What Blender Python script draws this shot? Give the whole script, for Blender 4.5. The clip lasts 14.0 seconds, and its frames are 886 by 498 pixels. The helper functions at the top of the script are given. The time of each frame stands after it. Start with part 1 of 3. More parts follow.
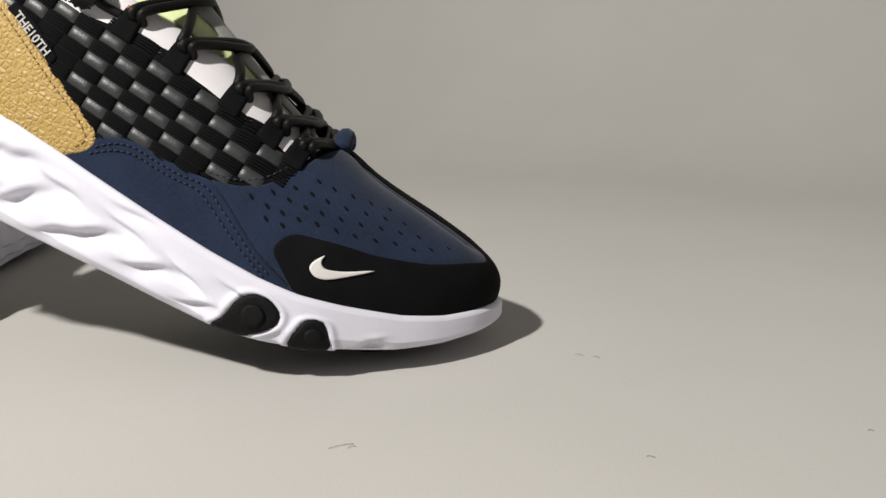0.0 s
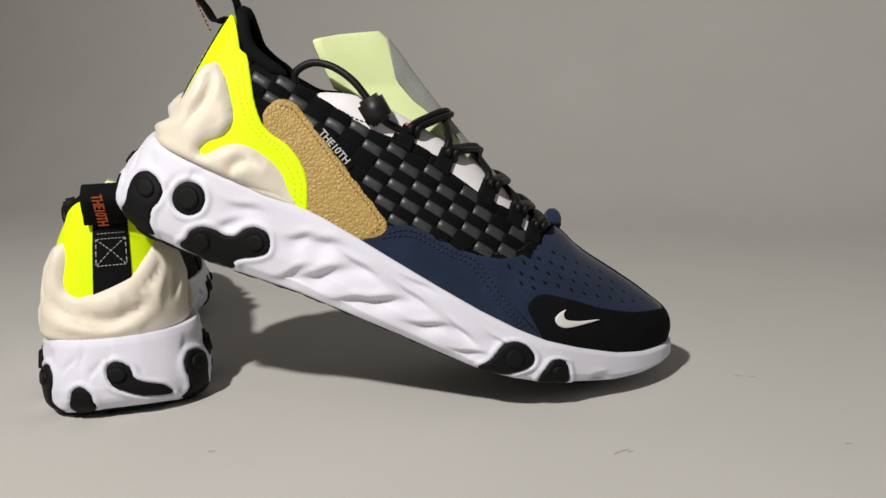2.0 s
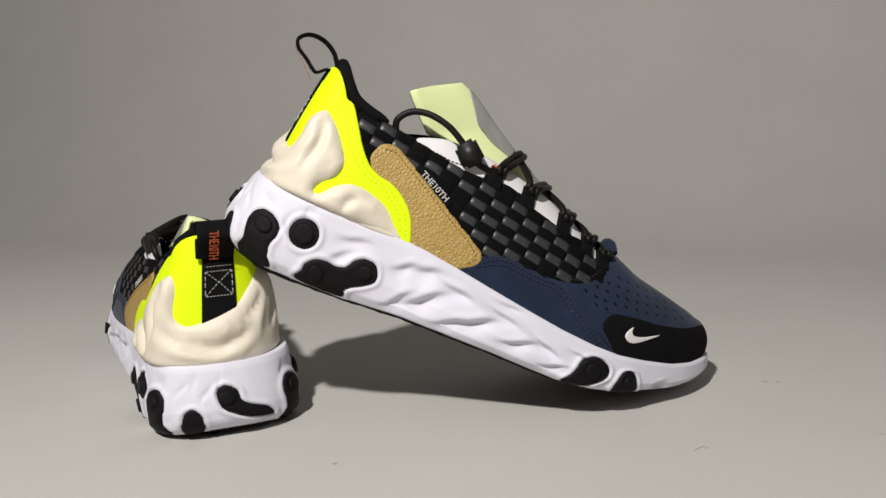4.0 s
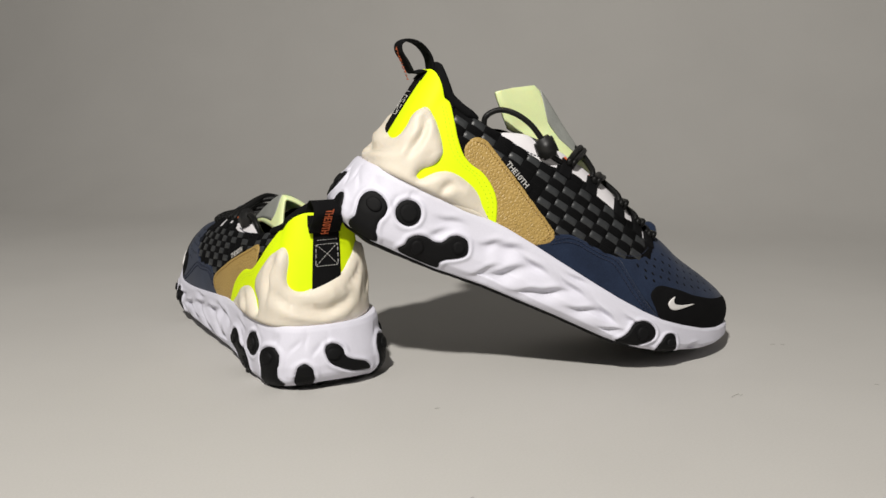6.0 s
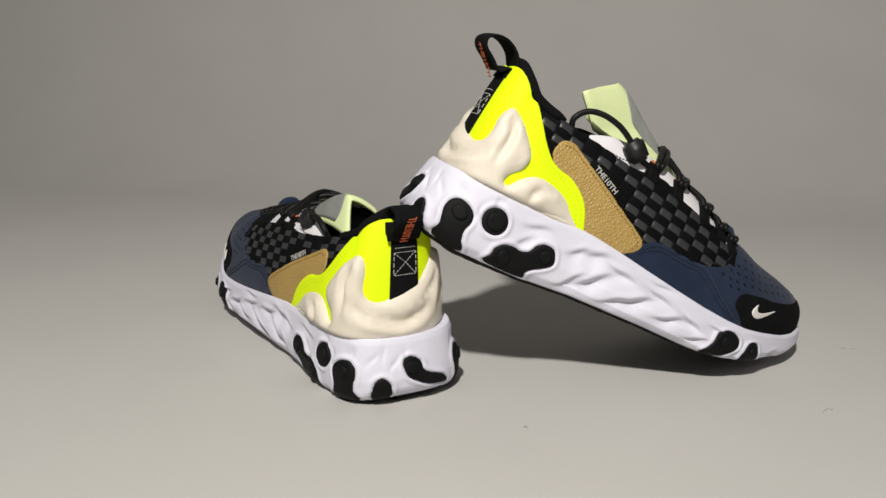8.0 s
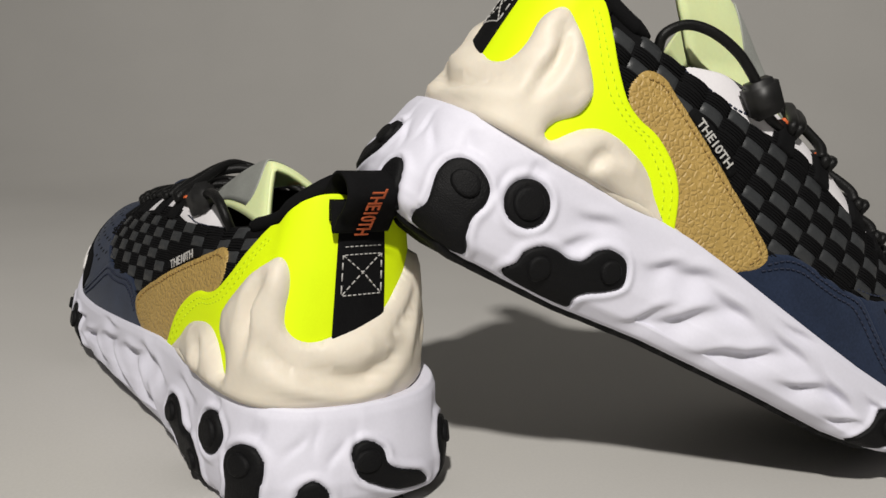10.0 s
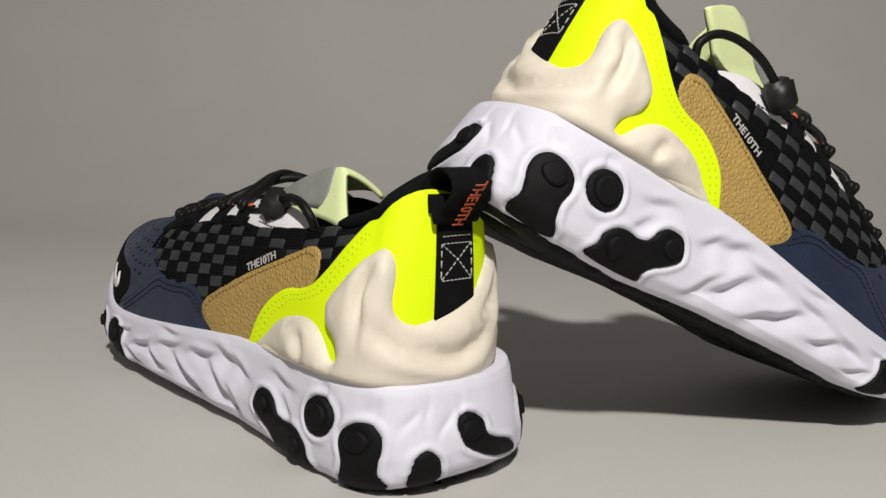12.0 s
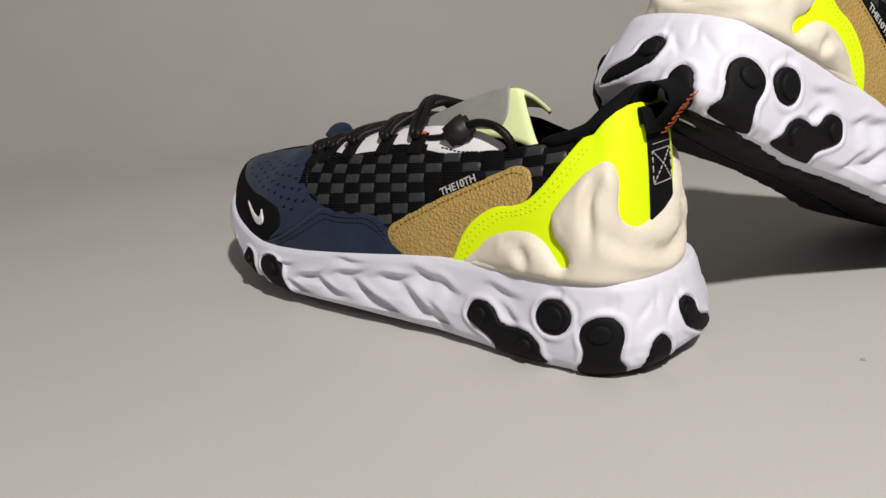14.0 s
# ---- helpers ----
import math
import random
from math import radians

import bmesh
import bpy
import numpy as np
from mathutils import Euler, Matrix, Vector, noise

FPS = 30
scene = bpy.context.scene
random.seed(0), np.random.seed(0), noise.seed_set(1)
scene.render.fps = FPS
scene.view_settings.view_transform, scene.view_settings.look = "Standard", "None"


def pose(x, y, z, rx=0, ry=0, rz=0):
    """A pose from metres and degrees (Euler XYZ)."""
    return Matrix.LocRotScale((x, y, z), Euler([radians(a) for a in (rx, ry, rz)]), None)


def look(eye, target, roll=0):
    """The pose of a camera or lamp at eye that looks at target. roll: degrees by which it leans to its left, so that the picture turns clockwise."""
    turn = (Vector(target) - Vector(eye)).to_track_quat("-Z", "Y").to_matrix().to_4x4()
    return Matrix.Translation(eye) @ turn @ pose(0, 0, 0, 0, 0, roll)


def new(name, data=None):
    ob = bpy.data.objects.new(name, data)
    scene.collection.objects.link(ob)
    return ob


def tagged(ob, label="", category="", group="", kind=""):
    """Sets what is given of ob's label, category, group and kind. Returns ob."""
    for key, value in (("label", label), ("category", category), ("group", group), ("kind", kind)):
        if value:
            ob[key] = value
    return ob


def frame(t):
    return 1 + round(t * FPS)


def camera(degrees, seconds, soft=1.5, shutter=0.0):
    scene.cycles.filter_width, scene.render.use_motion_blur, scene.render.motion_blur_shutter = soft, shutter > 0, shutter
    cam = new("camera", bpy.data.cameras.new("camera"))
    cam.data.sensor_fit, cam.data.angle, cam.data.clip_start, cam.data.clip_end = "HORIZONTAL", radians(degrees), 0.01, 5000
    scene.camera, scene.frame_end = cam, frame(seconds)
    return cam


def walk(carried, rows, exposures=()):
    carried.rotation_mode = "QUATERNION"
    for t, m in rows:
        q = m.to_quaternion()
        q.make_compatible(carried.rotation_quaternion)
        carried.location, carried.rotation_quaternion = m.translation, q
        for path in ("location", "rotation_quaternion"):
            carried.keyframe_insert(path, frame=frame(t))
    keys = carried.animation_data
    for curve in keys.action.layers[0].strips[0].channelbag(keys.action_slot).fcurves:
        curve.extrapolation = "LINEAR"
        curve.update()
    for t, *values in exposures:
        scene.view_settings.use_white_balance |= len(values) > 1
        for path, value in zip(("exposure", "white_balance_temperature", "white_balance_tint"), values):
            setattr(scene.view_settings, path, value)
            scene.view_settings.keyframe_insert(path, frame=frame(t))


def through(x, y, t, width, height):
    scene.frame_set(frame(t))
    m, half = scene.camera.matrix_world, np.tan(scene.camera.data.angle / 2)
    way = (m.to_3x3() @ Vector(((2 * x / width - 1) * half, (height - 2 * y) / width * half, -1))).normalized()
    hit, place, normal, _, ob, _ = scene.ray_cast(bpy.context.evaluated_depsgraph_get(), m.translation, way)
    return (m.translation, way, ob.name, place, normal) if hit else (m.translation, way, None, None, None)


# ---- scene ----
cam = camera(54.3, 14.0)
METRES, EYE, TILT, LEAN, TURN = 1.1, 0.1367, -13.5, 1.4, 0.0
ROWS = [
    (0.0, 0.0, 0.0, 0.0, 0.0, 0.0, -0.0),
    (0.5, -0.0329, -0.0265, 0.0116, -1.9, 0.44, 0.75),
    (1.0, -0.0699, -0.0489, 0.0144, -3.69, 0.64, 1.53),
    (1.5, -0.1103, -0.0696, 0.0119, -4.94, 1.17, 2.17),
    (2.0, -0.1432, -0.0889, 0.0134, -5.86, 2.17, 2.53),
    (2.5, -0.1658, -0.1023, 0.0105, -7.87, 2.78, 2.71),
    (3.0, -0.1902, -0.1088, 0.0131, -9.65, 3.43, 3.18),
    (3.5, -0.222, -0.1174, 0.016, -11.12, 3.63, 3.54),
    (4.0, -0.2487, -0.1234, 0.02, -12.78, 3.26, 3.61),
    (6.5, -0.3855, -0.1785, 0.0202, -18.68, 1.0, 2.81),
    (7.0, -0.4109, -0.1787, 0.0226, -19.52, 0.43, 2.86),
    (7.5, -0.4182, -0.1737, 0.0365, -19.7, -0.03, 2.93),
    (8.0, -0.4135, -0.1261, 0.0563, -20.06, -1.54, 2.59),
    (10.5, -0.3451, 0.1015, 0.0345, -24.37, 3.27, 0.32),
    (11.0, -0.3566, 0.1017, 0.0438, -25.72, 5.26, 0.85),
    (11.5, -0.3868, 0.0929, 0.0383, -27.69, 4.73, 1.8),
    (12.0, -0.4274, 0.0875, 0.026, -30.66, 2.61, 3.56),
    (12.5, -0.4596, 0.0898, 0.024, -33.16, 0.09, 5.63),
    (13.0, -0.4899, 0.0964, 0.0269, -34.4, -2.5, 7.49),
    (13.5, -0.5181, 0.1089, 0.0391, -36.13, -4.21, 8.89),
    (14.0, -0.5465, 0.1308, 0.0524, -37.84, -5.73, 10.37),
]
walk(cam, [(t, pose(0, 0, EYE, TILT, LEAN, TURN) @ pose(METRES * x, METRES * y, METRES * z, 90 + pitch, roll, yaw)) for t, x, y, z, yaw, pitch, roll in ROWS],
     [(0.0, 0.29), (1.0, 0.2), (2.0, -0.04), (3.0, -0.04), (8.0, -0.05), (11.0, -0.21), (12.5, -0.06), (14.0, -0.02)])

# ---- light ----
world = bpy.data.worlds.new("room_light")
scene.world = world
world.use_nodes = True
world.node_tree.nodes["Background"].inputs[0].default_value = (1.0, 0.97, 0.94, 1)
world.node_tree.nodes["Background"].inputs[1].default_value = 0.105


def lamp(name, eye, target, watts, size, colour):
    data = bpy.data.lights.new(name, "AREA")
    data.shape, data.size, data.energy, data.color = "DISK", size, watts, colour
    ob = new(name, data)
    ob.matrix_world = look(eye, target)
    return ob


lamp("desk_lamp", (-0.69, -0.38, 1.09), (0.2, 0.6, 0.05), 22.8, 0.07, (1.0, 0.96, 0.905))


# ---- materials ----
def material(name, colour, rough=0.6, vary=0.12, scale=400.0, bump=0.15, depth=0.0003, coarse=40.0, metal=0.0, sheen=0.0, cells=0.0, spec=0.5, through=0.0):
    m = bpy.data.materials.new(name)
    m.use_nodes = True
    nt = m.node_tree
    b = nt.nodes["Principled BSDF"]
    b.inputs["Roughness"].default_value, b.inputs["Metallic"].default_value = rough, metal
    b.inputs["Specular IOR Level"].default_value = spec
    b.inputs["Sheen Weight"].default_value = sheen
    b.inputs["Sheen Roughness"].default_value = 0.5
    if through:
        b.inputs["Subsurface Weight"].default_value = through
        b.inputs["Subsurface Radius"].default_value = (0.004, 0.003, 0.002)
        b.inputs["Subsurface Scale"].default_value = 0.5
    co = nt.nodes.new("ShaderNodeTexCoord")
    fine = nt.nodes.new("ShaderNodeTexNoise")
    fine.inputs["Scale"].default_value, fine.inputs["Detail"].default_value = scale, 4
    wide = nt.nodes.new("ShaderNodeTexNoise")
    wide.inputs["Scale"].default_value, wide.inputs["Detail"].default_value = coarse, 3
    for n in (fine, wide):
        nt.links.new(co.outputs["Object"], n.inputs["Vector"])
    add = nt.nodes.new("ShaderNodeMath")
    add.operation = "ADD"
    nt.links.new(fine.outputs["Fac"], add.inputs[0])
    nt.links.new(wide.outputs["Fac"], add.inputs[1])
    ramp = nt.nodes.new("ShaderNodeMapRange")
    ramp.inputs["From Min"].default_value, ramp.inputs["From Max"].default_value = 0.6, 1.4
    ramp.inputs["To Min"].default_value, ramp.inputs["To Max"].default_value = 1 - vary, 1 + vary
    nt.links.new(add.outputs[0], ramp.inputs["Value"])
    mix = nt.nodes.new("ShaderNodeMix")
    mix.data_type, mix.blend_type = "RGBA", "MULTIPLY"
    mix.inputs["Factor"].default_value = 1.0
    mix.inputs["A"].default_value = (*colour, 1)
    nt.links.new(ramp.outputs[0], mix.inputs["B"])
    nt.links.new(mix.outputs["Result"], b.inputs["Base Color"])
    if bump:
        bp = nt.nodes.new("ShaderNodeBump")
        bp.inputs["Strength"].default_value, bp.inputs["Distance"].default_value = bump, depth
        source = fine.outputs["Fac"]
        if cells:
            vor = nt.nodes.new("ShaderNodeTexVoronoi")
            vor.feature, vor.inputs["Scale"].default_value = "DISTANCE_TO_EDGE", cells
            nt.links.new(co.outputs["Object"], vor.inputs["Vector"])
            crack = nt.nodes.new("ShaderNodeMapRange")
            crack.interpolation_type = "SMOOTHSTEP"
            crack.inputs["From Max"].default_value = 0.30
            nt.links.new(vor.outputs["Distance"], crack.inputs["Value"])
            source = crack.outputs[0]
        nt.links.new(source, bp.inputs["Height"])
        nt.links.new(bp.outputs["Normal"], b.inputs["Normal"])
    return m


PAPER = material("grey_paper", (0.495, 0.483, 0.460), 0.85, 0.045, 700, 0.16, 0.0002, 7, spec=0.2)
WHITE = material("white_foam", (0.695, 0.69, 0.78), 0.62, 0.03, 700, 0.10, 0.0002, 30)
CREAM = material("cream_foam", (0.73, 0.665, 0.555), 0.55, 0.03, 500, 0.06, 0.0002, 30, through=0.12)
VOLT = material("volt_yellow_fabric", (0.74, 0.95, 0.0), 0.7, 0.03, 1500, 0.12, 0.0002, 60, spec=0.3)
MUSTARD = material("mustard_leather", (0.42, 0.278, 0.082), 0.5, 0.10, 900, 0.6, 0.0006, 60, cells=430)
NAVY = material("navy_suede", (0.015, 0.024, 0.050), 0.95, 0.30, 900, 0.35, 0.0003, 70, sheen=0.10, spec=0.12)
BLACK = material("black_textile", (0.006, 0.006, 0.0065), 0.9, 0.3, 1800, 0.4, 0.0003, 90, spec=0.08)
RUBBER = material("black_rubber", (0.0045, 0.0045, 0.005), 0.62, 0.25, 900, 0.3, 0.0003, 80, cells=1100, spec=0.16)
RIBBON = material("grey_satin_ribbon", (0.030, 0.032, 0.034), 0.42, 0.25, 1500, 0.3, 0.0003, 60)
CORD = material("black_cord", (0.005, 0.005, 0.005), 0.45, 0.3, 1500, 0.5, 0.0004, 90, spec=0.2)
LIME = material("pale_lime_film", (0.78, 0.87, 0.46), 0.5, 0.04, 600, 0.06, 0.0002, 30, through=0.2)
MESH = material("grey_mesh", (0.28, 0.29, 0.27), 0.5, 0.2, 1200, 0.4, 0.0003, 60)
PLASTIC = material("black_plastic", (0.007, 0.007, 0.007), 0.5, 0.2, 300, 0.05, 0.0002, 40)
LEATHER = material("white_leather", (0.74, 0.72, 0.74), 0.55, 0.04, 900, 0.25, 0.0003, 40)
THREAD = material("white_thread", (0.46, 0.45, 0.43), 0.7, 0.08, 2000, 0.2, 0.0002, 100)
DARKTHREAD = material("navy_thread", (0.014, 0.020, 0.045), 0.8, 0.1, 2000, 0.2, 0.0002, 100)
TANTHREAD = material("tan_thread", (0.30, 0.185, 0.05), 0.7, 0.1, 2000, 0.2, 0.0002, 100)
VOLTTHREAD = material("volt_thread", (0.60, 0.82, 0.0), 0.7, 0.1, 2000, 0.2, 0.0002, 100)
ORANGE = material("orange_thread", (0.62, 0.12, 0.03), 0.7, 0.1, 2000, 0.2, 0.0002, 100)
SILVER = material("silver_embroidery", (0.72, 0.70, 0.68), 0.4, 0.1, 2500, 0.5, 0.0002, 100)


LINTMAT = material("grey_fibre", (0.26, 0.25, 0.23), 0.9, 0.1)
LINT = [(0.066, 0.264, 3), (0.057, 0.361, 4), (0.147, 0.28, 2), (0.064, 0.358, 3), (-0.235, 0.317, 2.5), (-0.234, 0.318, 3), (-0.253, 0.199, 2.5), (-0.035, 0.276, 3), (-0.039, 0.277, 9)]


def part(name, bm, mat, parent, label="", smooth=True):
    me = bpy.data.meshes.new(name)
    bm.to_mesh(me)
    bm.free()
    me.materials.append(mat)
    for p in me.polygons:
        p.use_smooth = smooth
    ob = new(name, me)
    ob.parent = parent
    if label:
        ob["label"] = label
    return ob


# ---- the backdrop sheet: floor that sweeps up into a wall ----
def backdrop():
    bm = bmesh.new()
    prof = [(-2.0 + 0.1 * i, 0.0) for i in range(26)]
    r, y0 = 0.5, 0.5
    prof += [(y0 + r * math.sin(a), r - r * math.cos(a)) for a in (radians(3 * k) for k in range(1, 31))]
    prof += [(y0 + r, r + 0.2 * k) for k in range(1, 9)]
    xs = [-2.4 + 0.2 * k for k in range(25)]
    grid = [[bm.verts.new((x, y, z)) for x in xs] for y, z in prof]
    for a, b in zip(grid, grid[1:]):
        for k in range(len(xs) - 1):
            bm.faces.new((a[k], a[k + 1], b[k + 1], b[k]))
    bm.transform(pose(-0.1, 0.4, 0, 0, 0, -28))
    ob = part("backdrop", bm, PAPER, None)
    tagged(ob, "seamless warm grey paper backdrop sweeping up behind", "backdrop", kind="structure")


backdrop()


# ---- the shoe's surfaces, in millimetres: x heel to toe, -y the outer side, z up ----
def spline(points, n):
    """A smooth open curve through the points."""
    p = np.array(points, float)
    q = np.vstack([2 * p[0] - p[1], p, 2 * p[-1] - p[-2]])
    out = []
    for i in range(1, len(q) - 2):
        t = np.linspace(0, 1, n, endpoint=False)[:, None]
        a, b, c, d = q[i - 1], q[i], q[i + 1], q[i + 2]
        out.append(0.5 * (2 * b + (c - a) * t + (2 * a - 5 * b + 4 * c - d) * t ** 2 + (3 * b - a - 3 * c + d) * t ** 3))
    return np.vstack(out + [p[-1:]])


OUTER = [(-10.5, 8), (-9, -6), (-4.5, -18), (6, -27), (30, -33), (72, -37), (125, -45), (180, -51.5), (220, -53), (250, -46), (275, -35.5), (292, -22.5), (301, -10), (304, 1)]
INNER = [(304, 1), (300.5, 13), (289, 27), (268, 38.5), (240, 46), (200, 46), (150, 40), (100, 38), (60, 43), (30, 49), (10, 47.5), (-3, 37), (-9, 22.5), (-10.5, 8)]
LINE = np.vstack([spline(OUTER, 40)[:-1], spline(INNER, 40)])
SEG = np.concatenate([[0], np.cumsum(np.linalg.norm(np.diff(LINE, axis=0), axis=1))])
TOTAL = SEG[-1]
TOE = SEG[(len(OUTER) - 1) * 40]


def outline(s):
    s = np.mod(s, TOTAL)
    return np.interp(s, SEG, LINE[:, 0]), np.interp(s, SEG, LINE[:, 1])


def outward(s):
    x0, y0 = outline(np.asarray(s) - 2.5)
    x1, y1 = outline(np.asarray(s) + 2.5)
    n = np.hypot(x1 - x0, y1 - y0) + 1e-9
    return (y1 - y0) / n, -(x1 - x0) / n


def table(text):
    return np.array([[float(v) for v in w.split(",")] for w in text.split()]).T


SOLE_TOP = table("-12,46 17,46 44,46 74,45 91,44.5 112,42 133,39 159,35.5 184,32.5 206,31 223,31 242,33 265,36.5 282,41 297,47 305,50")
SOLE_LOW = table("-14,6 -4,2.5 10,0 57,0 95,3 150,4 190,3.5 215,6 231,9.5 248,14.5 266,20 284,28.5 297,36 305,41")
# upper edge of the upper: outline x -> x, middle, half width, height
EDGE_X = table("-10.5,8.5 -4.5,11.5 6,17 28,31 45,45 200,202 222,219 250,236 275,252 292,266 301,275 304,279")
MIDDLE = table("-10.5,8 30,6 80,2 190,0 225,-6 304,-6")
EDGE_Y = table("-10.5,0 -9,9 -4.5,15.5 6,20 28,23.5 60,24 87,23 110,22 130,20 152,17 168,15 185,12 200,8 212,1.5 220,0 304,0")
EDGE_Z = table("-10.5,124 -4.5,122 2,117 10,109 28,104 45,103 62,101 70,104 80,107.5 95,108.5 110,107.5 130,104.5 152,100 168,95 185,88.5 200,83 212,83.5 220,82 235,78 250,75.5 275,72.5 292,69.5 304,66")
POWER = table("-10.5,1.25 12,1.3 40,1.5 130,1.75 200,2.0 240,2.15 304,2.4")


HEEL = table("0,8.5,0,124 8,8.8,5.4,123.7 15,9.6,10,122.8 22,10.8,13.8,121 30,12.8,17,117.8 36,14.8,19,115 42,17,20.4,112.5")


def edge_lines():
    """Lower and upper border of the upper round the whole outline, smoothed."""
    s = np.linspace(0, TOTAL, 2000, endpoint=False)
    x0, y0 = outline(s)
    nx, ny = outward(s)
    d = np.minimum(s, TOTAL - s)
    inset = 1.5 + np.clip((75 - x0) / 60, 0, 1) * (6.0 * np.maximum(0, -nx) ** 1.5 + 8.0 * np.maximum(0, ny))
    side_of = np.where(s < TOE, -1.0, 1.0)
    heel = d < 42
    xt = np.where(heel, np.interp(d, HEEL[0], HEEL[1]), np.interp(x0, *EDGE_X))
    half = np.where(heel, np.interp(d, HEEL[0], HEEL[2]), np.interp(x0, *EDGE_Y))
    zt = np.where(heel, np.interp(d, HEEL[0], HEEL[3]), np.interp(x0, *EDGE_Z))
    yt = np.interp(x0, *MIDDLE) + side_of * half
    rows = np.stack([x0 - inset * nx, y0 - inset * ny, np.interp(x0, *SOLE_TOP) - 1.5, xt, yt, zt, 2 / np.interp(x0, *POWER)])
    k = np.exp(-(np.arange(-30, 31) / 9.0) ** 2)
    k /= k.sum()
    wide = np.concatenate([rows[:, -30:], rows, rows[:, :30]], 1)
    return s, np.stack([np.convolve(r, k, "valid") for r in wide])


EDGE_S, EDGE_ROWS = edge_lines()
EDGE_S = np.append(EDGE_S, TOTAL)
EDGE_ROWS = np.hstack([EDGE_ROWS, EDGE_ROWS[:, :1]])


def upper(s, b):
    """A point of the upper: s along the outline from the heel, b from the sole (0) to the edge (1)."""
    s, b = np.broadcast_arrays(np.asarray(s, float), np.clip(np.asarray(b, float), 0, 1))
    xb, yb, z0, xt, yt, zt, q = (np.interp(np.mod(s, TOTAL), EDGE_S, r) for r in EDGE_ROWS)
    f = b * np.pi / 2
    c, d = np.maximum(np.cos(f), 1e-6) ** q, np.maximum(np.sin(f), 1e-6) ** q
    c, d = np.where(b >= 1, 0, c), np.where(b <= 0, 0, d)
    return np.stack([xt + (xb - xt) * c, yt + (yb - yt) * c, z0 + (zt - z0) * d], -1)


def sole(s, v):
    """A point of the sole's side wall: v from its top rim (0) to its lower edge (1)."""
    s, v = np.broadcast_arrays(np.asarray(s, float), np.asarray(v, float))
    x0, y0 = outline(s)
    nx, ny = outward(s)
    zt, zl = np.interp(x0, *SOLE_TOP), np.interp(x0, *SOLE_LOW)
    heel = np.clip((60 - x0) / 60, 0, 1)
    out = 1.2 + np.interp(v, [0, 0.08, 0.3, 0.65, 0.88, 1.0], [0, 1.2, 2.2, 3.6, 2.6, -1.2]) + heel * np.interp(v, [0, 0.5, 0.8, 1], [0, 4.5, 6, 3.5]) * (0.3 + 0.45 * np.maximum(0, -nx) + 0.1 * np.maximum(0, ny))
    return np.stack([x0 + nx * out, y0 + ny * out, zt + (zl - zt) * v], -1)


def normals(f, s, b, sign):
    ds, db = 0.6, 0.008
    a = f(s + ds, b) - f(s - ds, b)
    lo, hi = np.clip(b - db, 0, 1), np.clip(b + db, 0, 1)
    c = f(s, hi) - f(s, lo)
    n = np.cross(a, c) * sign
    return n / (np.linalg.norm(n, axis=-1, keepdims=True) + 1e-9)


GS, GB = np.meshgrid(np.linspace(0, TOE, 800), np.linspace(0, 1, 160), indexing="ij")
GU, GW = upper(GS, GB), sole(GS, GB)


def find(pts, grid=None):
    """Side-view points (x, z) on the outer face as (s, b)."""
    g = GU if grid is None else grid
    out = []
    for x, z in pts:
        k = np.argmin((g[..., 0] - x) ** 2 + (g[..., 2] - z) ** 2 + 0.002 * np.maximum(0, g[..., 1] + 5) ** 2)
        out.append((GS.flat[k], GB.flat[k]))
    return out


def find_fine(pts):
    """As find() on the upper, refined between the grid's points; also the steps of (s, b) for a millimetre of x and of z."""
    out = []
    for x, z in pts:
        (u, b), = find([(x, z)])
        for _ in range(4):
            b = min(max(b, 0.02), 0.97)
            q = upper(np.array([u, u + 0.5, u]), np.array([b, b, b + 0.01]))[:, [0, 2]]
            J = np.stack([(q[1] - q[0]) / 0.5, (q[2] - q[0]) / 0.01], 1)
            step = np.linalg.lstsq(J, np.array([x, z]) - q[0], rcond=0.002)[0]
            u, b = u + float(np.clip(step[0], -4, 4)), min(max(b + float(np.clip(step[1], -0.08, 0.08)), 0.01), 0.98)
        out.append((u, b, np.linalg.pinv(J, rcond=0.002)))
    return out


def sat(x):
    return float(np.interp(x, LINE[:(len(OUTER) - 1) * 40, 0], SEG[:(len(OUTER) - 1) * 40]))


def smat(x):
    """The outline's s on the inner side at x."""
    k = (len(OUTER) - 1) * 40
    return float(np.interp(-x, -LINE[k:, 0], SEG[k:]))


def rounded(pts, n=6, closed=True):
    p = [tuple(q) for q in pts]
    if closed:
        q = np.array([p[-1], *p, p[0], p[1]], float)
        out = []
        for i in range(1, len(q) - 2):
            t = np.linspace(0, 1, n, endpoint=False)[:, None]
            a, b, c, d = q[i - 1], q[i], q[i + 1], q[i + 2]
            out.append(0.5 * (2 * b + (c - a) * t + (2 * a - 5 * b + 4 * c - d) * t ** 2 + (3 * b - a - 3 * c + d) * t ** 3))
        return np.vstack(out)
    return spline(p, n)


KB = 60.0


def edge_distance(pts, poly):
    a, b = poly, np.roll(poly, -1, axis=0)
    best = np.full(len(pts), 1e9)
    for p, q in zip(a, b):
        d = q - p
        t = np.clip(((pts - p) @ d) / (d @ d + 1e-9), 0, 1)
        best = np.minimum(best, np.linalg.norm(pts - p - t[:, None] * d, axis=1))
    return best


def inside(pts, poly):
    x, y = pts[:, 0], pts[:, 1]
    r = np.zeros(len(pts), bool)
    for (x0, y0), (x1, y1) in zip(poly, np.roll(poly, -1, axis=0)):
        c = ((y0 > y) != (y1 > y)) & (x < (x1 - x0) * (y - y0) / (y1 - y0 + 1e-12) + x0)
        r ^= c
    return r


from mathutils.geometry import delaunay_2d_cdt


